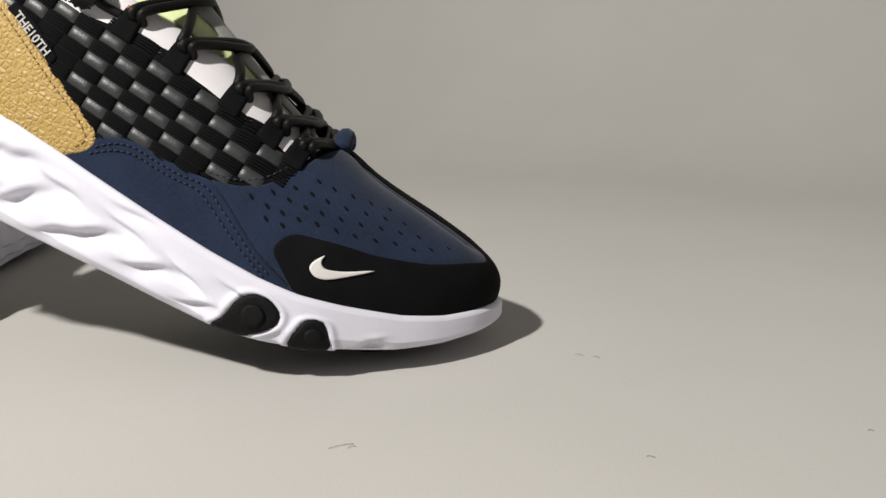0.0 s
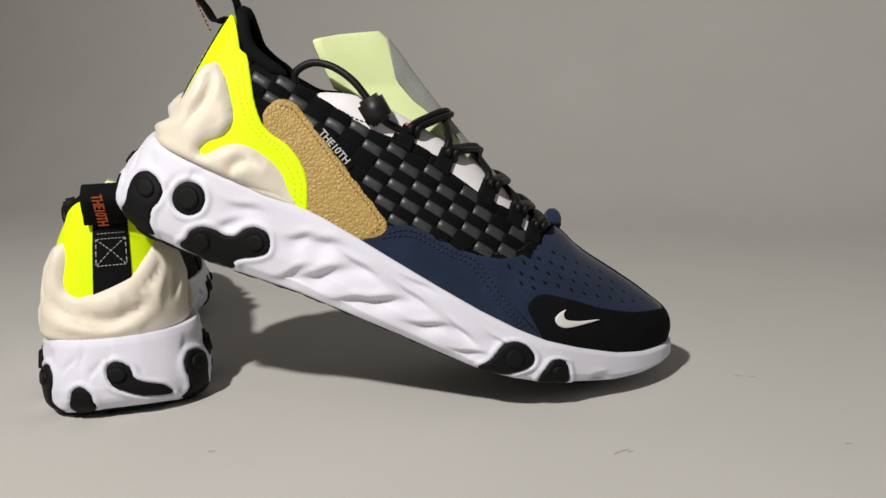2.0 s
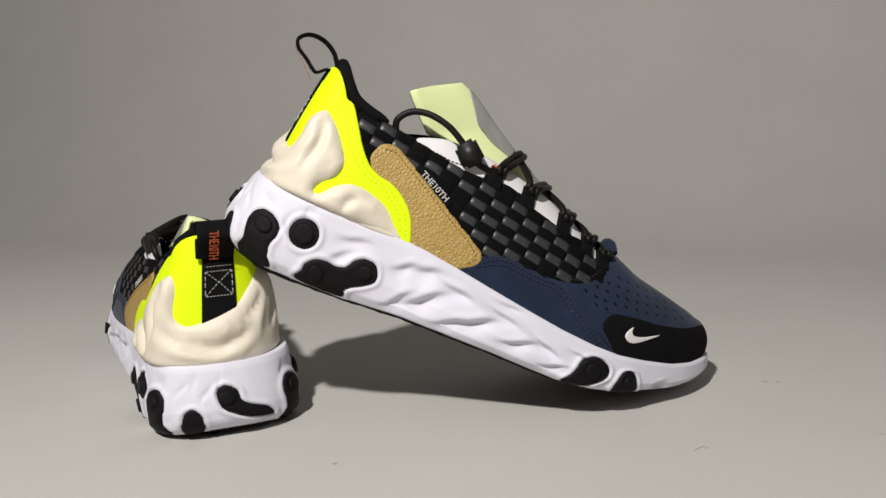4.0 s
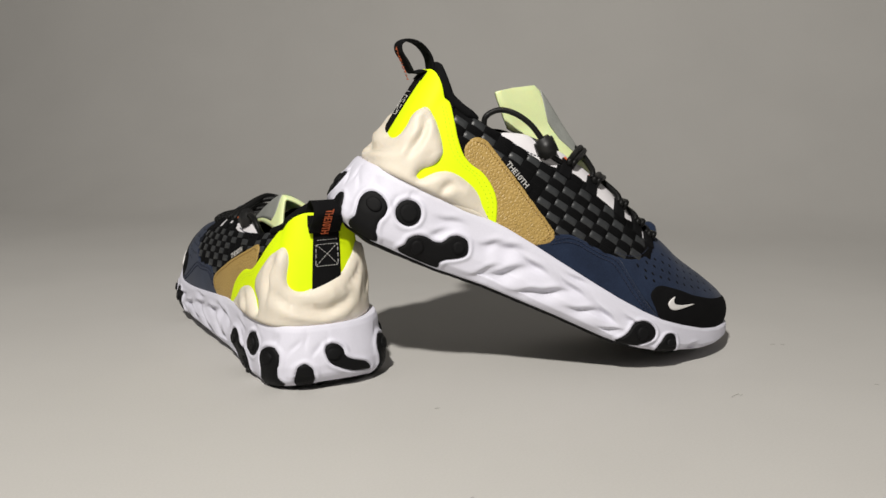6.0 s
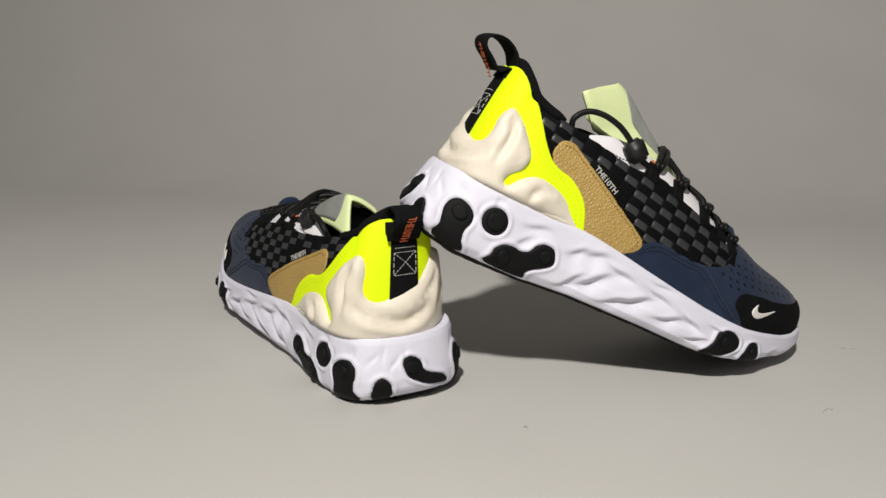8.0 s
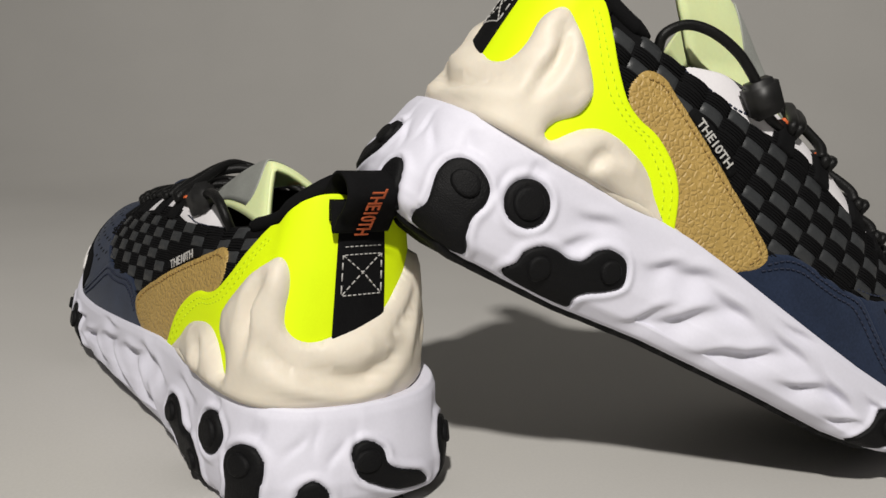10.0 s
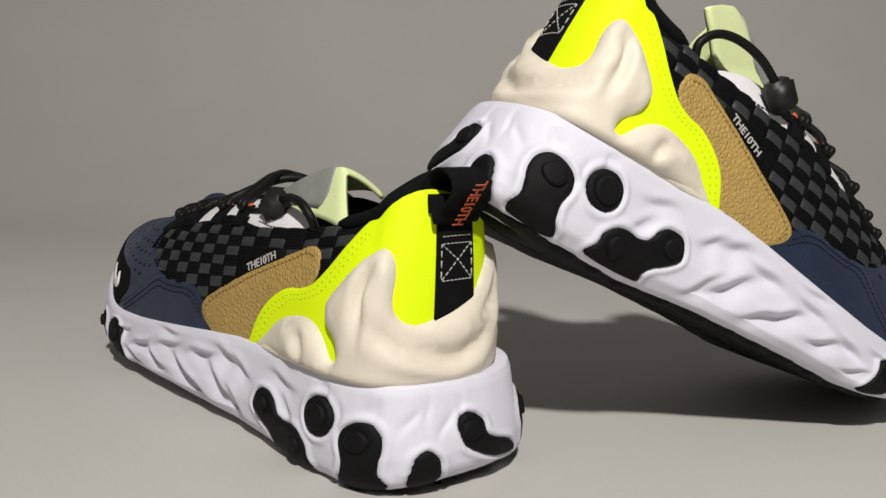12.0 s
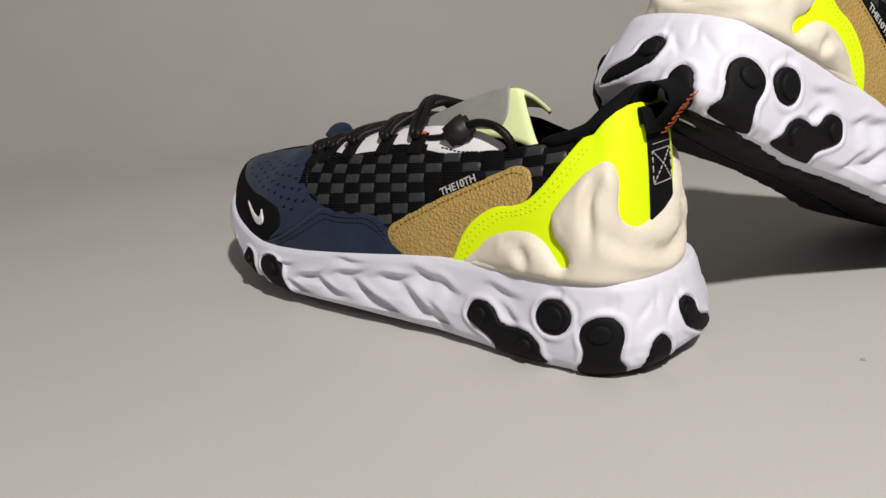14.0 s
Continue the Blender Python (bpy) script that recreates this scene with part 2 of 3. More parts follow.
def resample(poly, step):
    p = np.vstack([poly, poly[:1]])
    d = np.concatenate([[0], np.cumsum(np.linalg.norm(np.diff(p, axis=0), axis=1))])
    n = max(8, int(d[-1] / step))
    t = np.linspace(0, d[-1], n, endpoint=False)
    return np.stack([np.interp(t, d, p[:, 0]), np.interp(t, d, p[:, 1])], 1)


def patch(f, poly, thick, edge, flip, sign, step=2.2, kb=KB, relief=None, sunk=-0.4):
    """A sheet that lies on the surface f inside poly, given in (s, b * kb), with a rounded edge."""
    poly = resample(np.array(poly, float), step * 0.7)
    lo, hi = poly.min(0), poly.max(0)
    gx, gy = np.meshgrid(np.arange(lo[0], hi[0], step), np.arange(lo[1], hi[1], step), indexing="ij")
    gx = gx + (np.arange(gx.shape[1]) % 2)[None] * step / 2
    g = np.stack([gx.ravel(), gy.ravel()], 1)
    g = g[inside(g, poly)]
    g = g[edge_distance(g, poly) > edge * 1.0 + step * 0.45]
    n = len(poly)
    # two rings inside the edge carry its rounding
    tan = np.roll(poly, -1, axis=0) - np.roll(poly, 1, axis=0)
    nor = np.stack([-tan[:, 1], tan[:, 0]], 1) / (np.linalg.norm(tan, axis=1, keepdims=True) + 1e-9)
    if not inside(poly[:1] + nor[:1] * 0.2, poly)[0]:
        nor = -nor
    for w in (0.4, 1.0):
        q = poly + nor * edge * w
        q = q[inside(q, poly)]
        if len(q):
            q = q[edge_distance(q, poly) > edge * w * 0.9]
            g = np.vstack([g, q])
    verts = [Vector(v) for v in np.vstack([poly, g])]
    vs, _, faces, *_ = delaunay_2d_cdt(verts, [(i, (i + 1) % n) for i in range(n)], [], 1, 1e-5)
    uv = np.array([tuple(v) for v in vs])
    d = edge_distance(uv, poly)
    h = np.clip(d / edge, 0, 1)
    h = sunk + (thick - sunk) * np.sqrt(np.clip(1 - (1 - h) ** 2, 0, 1))
    s, b = uv[:, 0], np.clip(uv[:, 1] / kb, 0, 1)
    if relief is not None:
        h = np.where(d < 1.0, h, np.maximum(h + relief(uv, d), 2.9))
    p = f(s, b) + normals(f, s, b, sign) * h[:, None]
    p[:, 1] *= flip
    p /= 1000
    bm = bmesh.new()
    bv = [bm.verts.new(q) for q in p]
    for fc in faces:
        c = [bv[i] for i in fc]
        try:
            bm.faces.new(c)
        except ValueError:
            pass
    # the cut edge, down to the surface below
    ps, pb = poly[:, 0], np.clip(poly[:, 1] / kb, 0, 1)
    base, nn = f(ps, pb), normals(f, ps, pb, sign)
    rows = []
    for k in (sunk, min(sunk - 0.5, -0.4)):
        q = base + nn * k
        q[:, 1] *= flip
        rows.append([bm.verts.new(v) for v in q / 1000])
    for i in range(n):
        j = (i + 1) % n
        bm.faces.new((rows[0][i], rows[0][j], rows[1][j], rows[1][i]))
    bmesh.ops.remove_doubles(bm, verts=bm.verts, dist=1e-6)
    bmesh.ops.recalc_face_normals(bm, faces=bm.faces)
    return bm


def side(text, x_z=True, grid=None, kb=KB):
    pts = [tuple(float(v) for v in w.split(",")) for w in text.split()]
    return [(s, b * kb) for s, b in find(pts, grid)]


def blob(uv, s, b, angle, length, width, depth, skew=0.5):
    """A dent like a flame: long, with one sharp and one soft flank."""
    ca, sa = math.cos(radians(angle)), math.sin(radians(angle))
    dx, dy = uv[:, 0] - s, uv[:, 1] - b
    a, c = (dx * ca + dy * sa) / length, (-dx * sa + dy * ca) / width
    c = c + 0.35 * np.sin(a * 2.2)
    c = np.where(c > 0, c * (1 + skew), c * (1 - 0.4 * skew))
    return -depth * np.exp(-a ** 2 - c ** 2)


def tube(points, radius, flip, n=8, sub=8, closed=False, flat=1.0, taper=0):
    """A round cord through the points."""
    p = rounded(points, sub) if closed else spline(points, sub)
    p = np.array(p, float)
    p[:, 1] *= flip
    p /= 1000
    r = radius / 1000
    bm = bmesh.new()
    rings, up = [], Vector((0.13, 0.2, 1)).normalized()
    m = len(p)
    for i in range(m):
        a, b = (p[(i - 1) % m], p[(i + 1) % m]) if closed else (p[max(i - 1, 0)], p[min(i + 1, m - 1)])
        t = Vector(b - a).normalized()
        r = radius / 1000 * (min(1.0, (i + 1) / taper, (m - i) / taper) ** 0.5 if taper else 1.0)
        u = (up - t * up.dot(t)).normalized()
        up = u
        w = t.cross(u)
        rings.append([bm.verts.new(Vector(p[i]) + u * (r * flat * math.cos(6.2832 * k / n)) + w * (r * math.sin(6.2832 * k / n))) for k in range(n)])
    pairs = list(zip(rings, rings[1:])) + ([(rings[-1], rings[0])] if closed else [])
    for a, b in pairs:
        for k in range(n):
            bm.faces.new((a[k], a[(k + 1) % n], b[(k + 1) % n], b[k]))
    if not closed:
        bm.faces.new(rings[0][::-1])
        bm.faces.new(rings[-1])
    bmesh.ops.recalc_face_normals(bm, faces=bm.faces)
    return bm


def box(bm, centre, ax, ay, az):
    v = [bm.verts.new(centre + ax * i + ay * j + az * k) for i in (-1, 1) for j in (-1, 1) for k in (-1, 1)]
    for q in ((0, 1, 3, 2), (4, 6, 7, 5), (0, 4, 5, 1), (2, 3, 7, 6), (0, 2, 6, 4), (1, 5, 7, 3)):
        bm.faces.new([v[i] for i in q])


def stitches(f, path, flip, sign, lift, pitch=2.6, length=1.7, width=0.55, kb=KB):
    """Short raised threads along a path given in (s, b * kb)."""
    p = np.array(path, float)
    d = np.concatenate([[0], np.cumsum(np.linalg.norm(np.diff(p, axis=0), axis=1))])
    bm = bmesh.new()
    for t in np.arange(pitch / 2, d[-1], pitch):
        e = np.array([t - length / 2, t + length / 2])
        s, b = np.interp(e, d, p[:, 0]), np.clip(np.interp(e, d, p[:, 1]) / kb, 0, 1)
        q = f(s, b)
        n = normals(f, s, b, sign).mean(0)
        c = q.mean(0) + n * lift
        a = (q[1] - q[0]) / 2
        w = np.cross(n, a)
        w = w / (np.linalg.norm(w) + 1e-9) * width / 2
        m = np.array([1, flip, 1]) / 1000
        box(bm, Vector(c * m), Vector(a * m), Vector(w * m), Vector(n * 0.3 * m))
    bmesh.ops.recalc_face_normals(bm, faces=bm.faces)
    return bm


def grid_mesh(P, flip, wrap=False):
    bm = bmesh.new()
    Q = P.copy()
    Q[..., 1] *= flip
    Q /= 1000
    n, m = Q.shape[:2]
    v = [[bm.verts.new(Q[i, j]) for j in range(m)] for i in range(n)]
    for i in range(n if wrap else n - 1):
        k = (i + 1) % n
        for j in range(m - 1):
            bm.faces.new((v[i][j], v[k][j], v[k][j + 1], v[i][j + 1]))
    return bm, v


KV = 45.0


def pairs(text):
    return [tuple(float(v) for v in w.split(",")) for w in text.split()]


def ring(s, v, r, n=20, tall=1.0):
    return [(s + r * math.cos(6.2832 * k / n), v + r * tall * math.sin(6.2832 * k / n)) for k in range(n)]


def mirrored(poly):
    return [(TOTAL - s, v) for s, v in poly][::-1]


POD_SHAPES = {
    "stem": pairs("49.5,44.2 47.5,38 46.5,31.5 48.3,25 47,19.5 42,16 36.5,15.3 32.8,18.5 31.6,24 32.5,30 33,36 30.5,44.2"),
    "round": ring(61.0, 18.6, 8.4),
    "bean": pairs("66,44 67,38 68,33 73,28.8 79,28 84,28.6 89.5,26.8 93,21.5 98,18.6 104.5,19.2 107.5,23 108.5,28.5 104,33 97,36.7 93.5,40 93,44.2"),
    "back": pairs("23.5,44.2 22.5,32 20.5,27.8 17,27 14,30 12.5,34.5 13,44.2"),
    "claw": pairs("5,20 3.5,15 -1,13.8 -6.5,18 -8,24 -12.5,28 -21.5,32 -24.5,38 -12.5,37.2 -3.5,33 2.5,28"),
    "toe_rear": pairs("232,44.2 236,34 238.5,20 243,11 250,9.8 256,16 256.5,27 250,38 243,44"),
    "toe_front": pairs("264,43 265,22 268,15.5 273.5,16.5 277,27 279,41"),
}
POD_SHAPES = {k: rounded(v, 5) for k, v in POD_SHAPES.items()}
DISCS = {"stem": [(40, 23, 4.6)], "round": [(61, 18.6, 5.8)], "bean": [(75, 36, 4.4), (101, 26, 4.4)], "back": [], "claw": [(0, 21.5, 4.6)], "toe_rear": [(247, 24, 4.8)], "toe_front": [(271, 27, 3.4)]}
PODS = [(k, v, DISCS[k]) for k, v in POD_SHAPES.items()]
PODS += [(k, np.array(mirrored(v)), [(TOTAL - a, b, r) for a, b, r in DISCS[k]]) for k, v in POD_SHAPES.items() if k in ("stem", "round", "bean", "toe_rear", "toe_front")]

# flame-shaped hollows of the sole: x, height, slope, length, width, depth
HOLLOWS = [(97, 33, 12, 9, 3.2, 2.2), (101, 17, 38, 12, 3.4, 3.4), (117, 29, -8, 10, 2.6, 2.4), (134, 17, 28, 12, 3.2, 3.2), (148, 26, -14, 10, 2.6, 2.2),
           (120, 11, 30, 8, 2.6, 2.0), (162, 15, 26, 10, 2.8, 2.6), (178, 19, -26, 9, 2.6, 2.4), (186, 10, 24, 8, 2.4, 1.8), (84, 30, 25, 7, 2.6, 1.8),
           (52, 33, 8, 9, 2.4, 1.5), (22, 38, 60, 5, 2.2, 1.2), (88, 12, 44, 8, 2.8, 2.4), (200, 22, -16, 8, 2.2, 1.4), (258, 22, 60, 6, 3.4, 1.6), (150, 33, 6, 10, 2.0, 1.2),
           (-2, 36, 80, 5, 2.4, 1.2), (14, 30, 70, 6, 2.4, 1.2), (47, 22, 30, 7, 2.6, 1.4)]


def sole_relief(uv):
    h = np.zeros(len(uv))
    for x, z, ang, ln, wd, dp in HOLLOWS:
        (s, v), = find([(x, z)], GW)
        h += blob(uv, s, v * KV, -ang, ln, wd, dp * 1.3, -0.55)
        h += blob(uv, s + 1, v * KV - wd * 1.5, -ang, ln, wd, -dp * 0.45, 0.3)
        h += blob(uv, TOTAL - s, v * KV, ang, ln, wd, dp, -0.9)
    for k in range(7):
        h += blob(uv, -16 + 6.5 * k, 14 + 4 * math.sin(2.1 * k), 75 + 20 * math.sin(3 * k), 6, 1.7, 1.0, 0.6)
    for _, poly, _ in PODS:
        lo, hi = poly.min(0) - 9, poly.max(0) + 9
        for turn in (0, TOTAL, -TOTAL):
            q = uv + np.array([turn, 0])
            near = ((q > lo) & (q < hi)).all(1)
            if near.any():
                d = edge_distance(q[near], poly)
                i = inside(q[near], poly)
                h[near] += np.where(i, -0.6, 1.1 * np.exp(-((d - 1.6) / 1.5) ** 2))
    return h


def sole_body(flip):
    vs = np.concatenate([np.linspace(0, 1, 46)])
    ss = np.linspace(0, TOTAL, 900, endpoint=False)
    S, V = np.meshgrid(ss, vs, indexing="ij")
    uv = np.stack([S.ravel(), V.ravel() * KV], 1)
    fade = np.interp(V, [0, 0.06, 0.92, 1], [0, 1, 1, 0.3])
    P = sole(S, V) + normals(sole, S, V, -1) * (sole_relief(uv).reshape(S.shape) * fade)[..., None]
    x0, y0 = outline(ss)
    nx, ny = outward(ss)
    rim = np.stack([x0 - 6 * nx, y0 - 6 * ny, np.interp(x0, *SOLE_TOP) - 1.2], -1)
    rim2 = np.stack([x0 + 0.3 * nx, y0 + 0.3 * ny, np.interp(x0, *SOLE_TOP) + 0.2], -1)
    low = np.stack([x0 - 7 * nx, y0 - 7 * ny, np.interp(x0, *SOLE_LOW) - 1.0], -1)
    bot = np.stack([x0, y0 * 0.02, np.interp(x0, *SOLE_LOW) - 1.5], -1)
    bm, v = grid_mesh(np.concatenate([rim[:, None], rim2[:, None], P, low[:, None], bot[:, None]], 1), flip, True)
    bmesh.ops.recalc_face_normals(bm, faces=bm.faces)
    return bm


def outsole(flip):
    ss = np.linspace(0, TOTAL, 300, endpoint=False)
    x0, y0 = outline(ss)
    nx, ny = outward(ss)
    zl = np.interp(x0, *SOLE_LOW)
    wave = 0.9 * np.sin(ss * 0.33) + 0.6 * np.sin(ss * 0.81)
    bulge = 7.0 * np.exp(-((x0 - 272) / 26) ** 2)
    lip = np.clip((50 - x0) / 40, 0, 1)
    rings = [(-8.0 + wave + 8.5 * lip, 1.0 + 1.6 * lip), (-7.6 + wave + 9.2 * lip, -1.2), (-9.5 + wave + 7.0 * lip, -3.2), (-15, -3.4 - bulge)]
    P = [np.stack([x0 + o * nx, y0 + o * ny, zl + z], -1) for o, z in rings]
    P.append(np.stack([x0, y0 * 0.02, zl - 3.8 - bulge], -1))
    bm, _ = grid_mesh(np.stack(P, 1), flip, True)
    bmesh.ops.recalc_face_normals(bm, faces=bm.faces)
    return bm


def base_upper(flip, inner=False):
    ss = np.linspace(0, TOTAL, 420, endpoint=False)
    bs = np.linspace(0, 1, 40)
    S, B = np.meshgrid(ss, bs, indexing="ij")
    P = upper(S, B)
    if inner:
        P = P - normals(upper, S, B, 1) * 3.5
    bm, _ = grid_mesh(P, flip, True)
    bmesh.ops.recalc_face_normals(bm, faces=bm.faces)
    return bm


VOLT_FRONT = side("6,119 13,116 19,106 24,104 30,95 36,86 44,77 52,73 61,71 71,65 78,57 82,47 83,44")
VOLT_POLY = VOLT_FRONT + [(sat(83), 0.0)] + [(-sat(83), 0.0)] + mirrored([(s + TOTAL if s < 0 else s, b) for s, b in VOLT_FRONT])
VOLT_POLY = [(s, b) if s < TOTAL * 0.5 else (s - TOTAL, b) for s, b in VOLT_POLY]
CREAM_TOP = pairs("113,3 106,8 97,13.6 85,16.2 75,16.4 68,14.5 63.5,11.5 59,7.5 56,8.6 57.5,12.5 63.5,16.5 66,20.5 65.5,24.5 59.5,30 50,35.5 41,36.8 36.5,35.3 33.5,32 32.7,28.5 33.5,25 32.5,21.8 27,19.3 19,18.4 10,19.4 0,21 -12,23.5 -19,27 -27,31 -36,36")
B_BACK = 21.0
CREAM_POLY = [(sat(80), 0.0)] + CREAM_TOP + [(-s - 4, b) for s, b in CREAM_TOP[15::-1]] + [(-sat(80), 0.0)]
# flowing grooves of the heel counter: path, width, depth
CREAM_GROOVES = [("38,17 28,14 16,11.5 3,9.6 -10,12.4 -21,16.5", 2.3, 3.9), ("-6,18.5 -16,19.5 -24,22 -30,26", 1.9, 2.6), ("45,18.5 46.8,24 46,28.5 42.5,31.5", 2.2, 3.4),
                 ("87,12.6 80,10.8 76.5,8 75.5,4", 2.3, 2.4), ("30,6 18,4.4 6,3.4 -8,4.6", 1.6, 1.2), ("-40,17 -46,23 -48,29", 2.2, 2.4), ("-84,12 -78,10 -76,5", 2.2, 2.2), ("62,22 58,17 55,14", 1.8, 1.0)]


def groove(uv, path, width, depth):
    """A valley along a path, with a steep flank below it and a soft lip above it."""
    p = spline(pairs(path), 8)
    a, d = p[:-1], np.diff(p, axis=0)
    t = np.clip(((uv[:, None] - a) * d).sum(-1) / ((d ** 2).sum(-1) + 1e-9), 0, 1)
    off = uv[:, None] - a - t[..., None] * d
    r = np.hypot(off[..., 0], off[..., 1])
    k = r.argmin(1)
    n = np.arange(len(uv))
    turn = np.sign(d[k, 0] * off[n, k, 1] - d[k, 1] * off[n, k, 0])
    x = r[n, k] * turn / width
    along = (k + t[n, k]) / len(d)
    fade = np.sin(np.pi * np.clip(0.08 + 0.84 * along, 0, 1)) ** 0.7
    w = np.where(x > 0, 0.75, 1.25)
    return depth * fade * (-np.exp(-(x / w) ** 2) + 0.50 * np.exp(-((x - 2.0) / 1.1) ** 2) + 0.25 * np.exp(-((x + 2.6) / 1.3) ** 2))


def cream_relief(uv, d):
    h = sum(groove(uv, *g) for g in CREAM_GROOVES)
    h = h * np.clip(d / 4, 0, 1)
    return h - 3.6 * np.clip((np.abs(uv[:, 0]) - 82) / 24, 0, 1)


PATCH_POLY = side("43,80 45,88 49,91.5 55,92 61,89.5 77,81 94,71.5 111,62.5 120,57 124,52.5 122,47 116,43 112,41") + [(sat(105), 0), (sat(80), 0)] + side("70,60 52,70")
NAVY_POLY = side("113,41 121,52 130,57 139,59 148,58.5 157,57.5 166,57.5 174,57.5 183,52 193,45.5 202,40 210,35.5 219,32") + [(sat(226), 0), (sat(108), 0)]
VAMP_POLY = [(sat(224), 0)] + side("217,33 202,40 193,45.5 183,52 172,58 178,59 184,60.5 192,64 198,69 202,74 205,79") + [(sat(213), KB), (smat(213), KB), (smat(205), KB * 0.6), (smat(205), 0)]
CAP_LINE = side("221,31 213,37 207,43 207.5,47.5 211,51.5 217,53.5 232,55 243,55.5 252,56.5 262,58 272,60.5")
CAP_POLY = [(sat(225), 0)] + CAP_LINE + [(TOE - 14, KB * 0.60), (TOE - 3, KB * 0.74), (TOE + 10, KB * 0.84), (TOE + 30, KB * 0.92), (TOE + 50, KB * 0.96), (smat(235), KB * 0.97), (smat(212), KB * 0.97), (smat(206), 0)]
WEAVE_POLY = side("24,103.5 33,101 41,101 54,101 62,99 75,96 87,95 99,95.5 115,96.5 127,95 150,89.8 172,84.2 190,79 203,75 199,68.5 190,62 180,58.5 160,56 140,57 122,51 110,58 90,68 60,83 45,74")
WHITE_POLY = side("62,98 75,95 87,94 99,94.5 115,95.5 127,94 150,88.8 172,83.2 190,78 202,76") + [(sat(205), KB * 0.98), (sat(185), KB), (sat(168), KB), (sat(152), KB), (sat(130), KB), (sat(110), KB), (sat(87), KB), (sat(73), KB), (sat(66), KB * 0.97)]
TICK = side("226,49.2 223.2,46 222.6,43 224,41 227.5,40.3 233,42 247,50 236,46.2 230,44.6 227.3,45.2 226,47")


def tongue(flip, sink, front=False):
    """The curved sheet under the laces; its top stands free, lower on the outer side and folded down on the inner one."""
    mid = spline([(207, 0, 80), (166, 0, 99), (137, 0, 114), (113, 0, 127), (98, 0, 136), (87, 0, 142), (81, 0, 144)] if not sink else [(207, 0, 79), (165, 0, 96), (135, 0, 110), (110, 0, 123), (90, 0, 133), (76, 0, 140), (70, 0, 142.5)], 8)
    n = len(mid)
    us = np.linspace(-1, 1, 25)
    middle = 5.0 if not sink else -3.0
    P = np.zeros((n, len(us), 3))
    for i, c in enumerate(mid):
        t = i / (n - 1)
        if sink:
            back, drop, half, power = np.interp(t, [0, 0.4, 0.75, 1], [2, 7, 14, 19]), np.interp(t, [0, 0.5, 1], [4, 14, 32]), np.interp(t, [0, 0.3, 0.6, 1], [8, 12, 11, 7]), 1.6
        else:
            back, drop, half, power = np.interp(t, [0, 0.3, 0.5, 0.75, 1], [2, 10, 42, 37, 30]), np.interp(t, [0, 0.3, 0.5, 0.75, 1], [3, 6, 20, 18, 17]), np.interp(t, [0, 0.3, 0.7, 1], [8, 14, 18, 19]), 1.5
        for j, v in enumerate(us):
            u = v * (1 - (0.28 if not sink else 0.06) * max(0.0, (t - 0.84) / 0.16) ** 3)
            a = abs(u) ** power
            if u > 0:
                P[i, j] = c[0] - 0.15 * back * a, middle * t + (half if not sink else 8 + 14 * t) * u, c[2] - (drop + 12 * t if not sink else 0.4 * drop) * a - sink * t ** 1.5
            else:
                P[i, j] = c[0] - back * a, middle * t + half * u, c[2] - drop * a - sink * t ** 1.5
    if front:
        # a panel with a rounded end, set back from the rim
        rows = np.linspace(0.05, 1, 36)
        uu = np.linspace(-0.9, 0.7, 19) if sink else np.linspace(-0.5, 0.9, 19)
        Q = np.zeros((len(rows), len(uu), 3))
        for j, u in enumerate(uu):
            end = 0.80 - 0.12 * abs(u / 0.9) ** 3 if sink else 0.85 - 0.42 * max(0.0, (-0.05 - u) / 0.45) ** 1.4 - 0.2 * max(0.0, (u - 0.3) / 0.6) ** 2
            for axis in range(3):
                column = np.array([np.interp(u, us, P[i, :, axis]) for i in range(n)])
                Q[:, j, axis] = np.interp(rows * end * (n - 1), np.arange(n), column)
        P = Q + np.array([0.5, 0, 0.9])
    bm, _ = grid_mesh(P, flip)
    bmesh.ops.recalc_face_normals(bm, faces=bm.faces)
    bmesh.ops.solidify(bm, geom=bm.faces[:], thickness=0.0022 if not front else 0.0007)
    return bm


def strip(points, half, flip, thick=1.2, mid=0.0):
    """A flat band along points in the middle plane, as wide as 2 * half across the shoe."""
    p = spline([(x, 0, z) for x, z in points], 8)
    P = np.stack([np.stack([p[:, 0], np.full(len(p), y), p[:, 2]], -1) for y in np.linspace(-half, half, 7)], 1)
    P[..., 0] += (np.abs(P[..., 1]) / half) ** 2 * 0.8
    P[..., 1] += mid
    bm, _ = grid_mesh(P, flip)
    bmesh.ops.recalc_face_normals(bm, faces=bm.faces)
    bmesh.ops.solidify(bm, geom=bm.faces[:], thickness=thick / 1000)
    return bm


def writing(parent, text, size, mat, centre, along, out, label, spread=1.0, extrude=0.12):
    """Raised letters: along is the reading direction, out points to the reader."""
    data = bpy.data.curves.new("writing", "FONT")
    data.body, data.size, data.align_x, data.align_y = text, size / 1000, "CENTER", "CENTER"
    data.extrude, data.space_character, data.offset = extrude / 1000, spread, 0.00008
    data.materials.append(mat)
    ob = new("writing", data)
    ob.parent = parent
    a, o = Vector(along).normalized(), Vector(out).normalized()
    u = o.cross(a).normalized()
    o = a.cross(u)
    ob.matrix_basis = Matrix.Translation(Vector(centre) / 1000) @ Matrix((a, u, o)).transposed().to_4x4()
    ob["label"] = label
    return ob


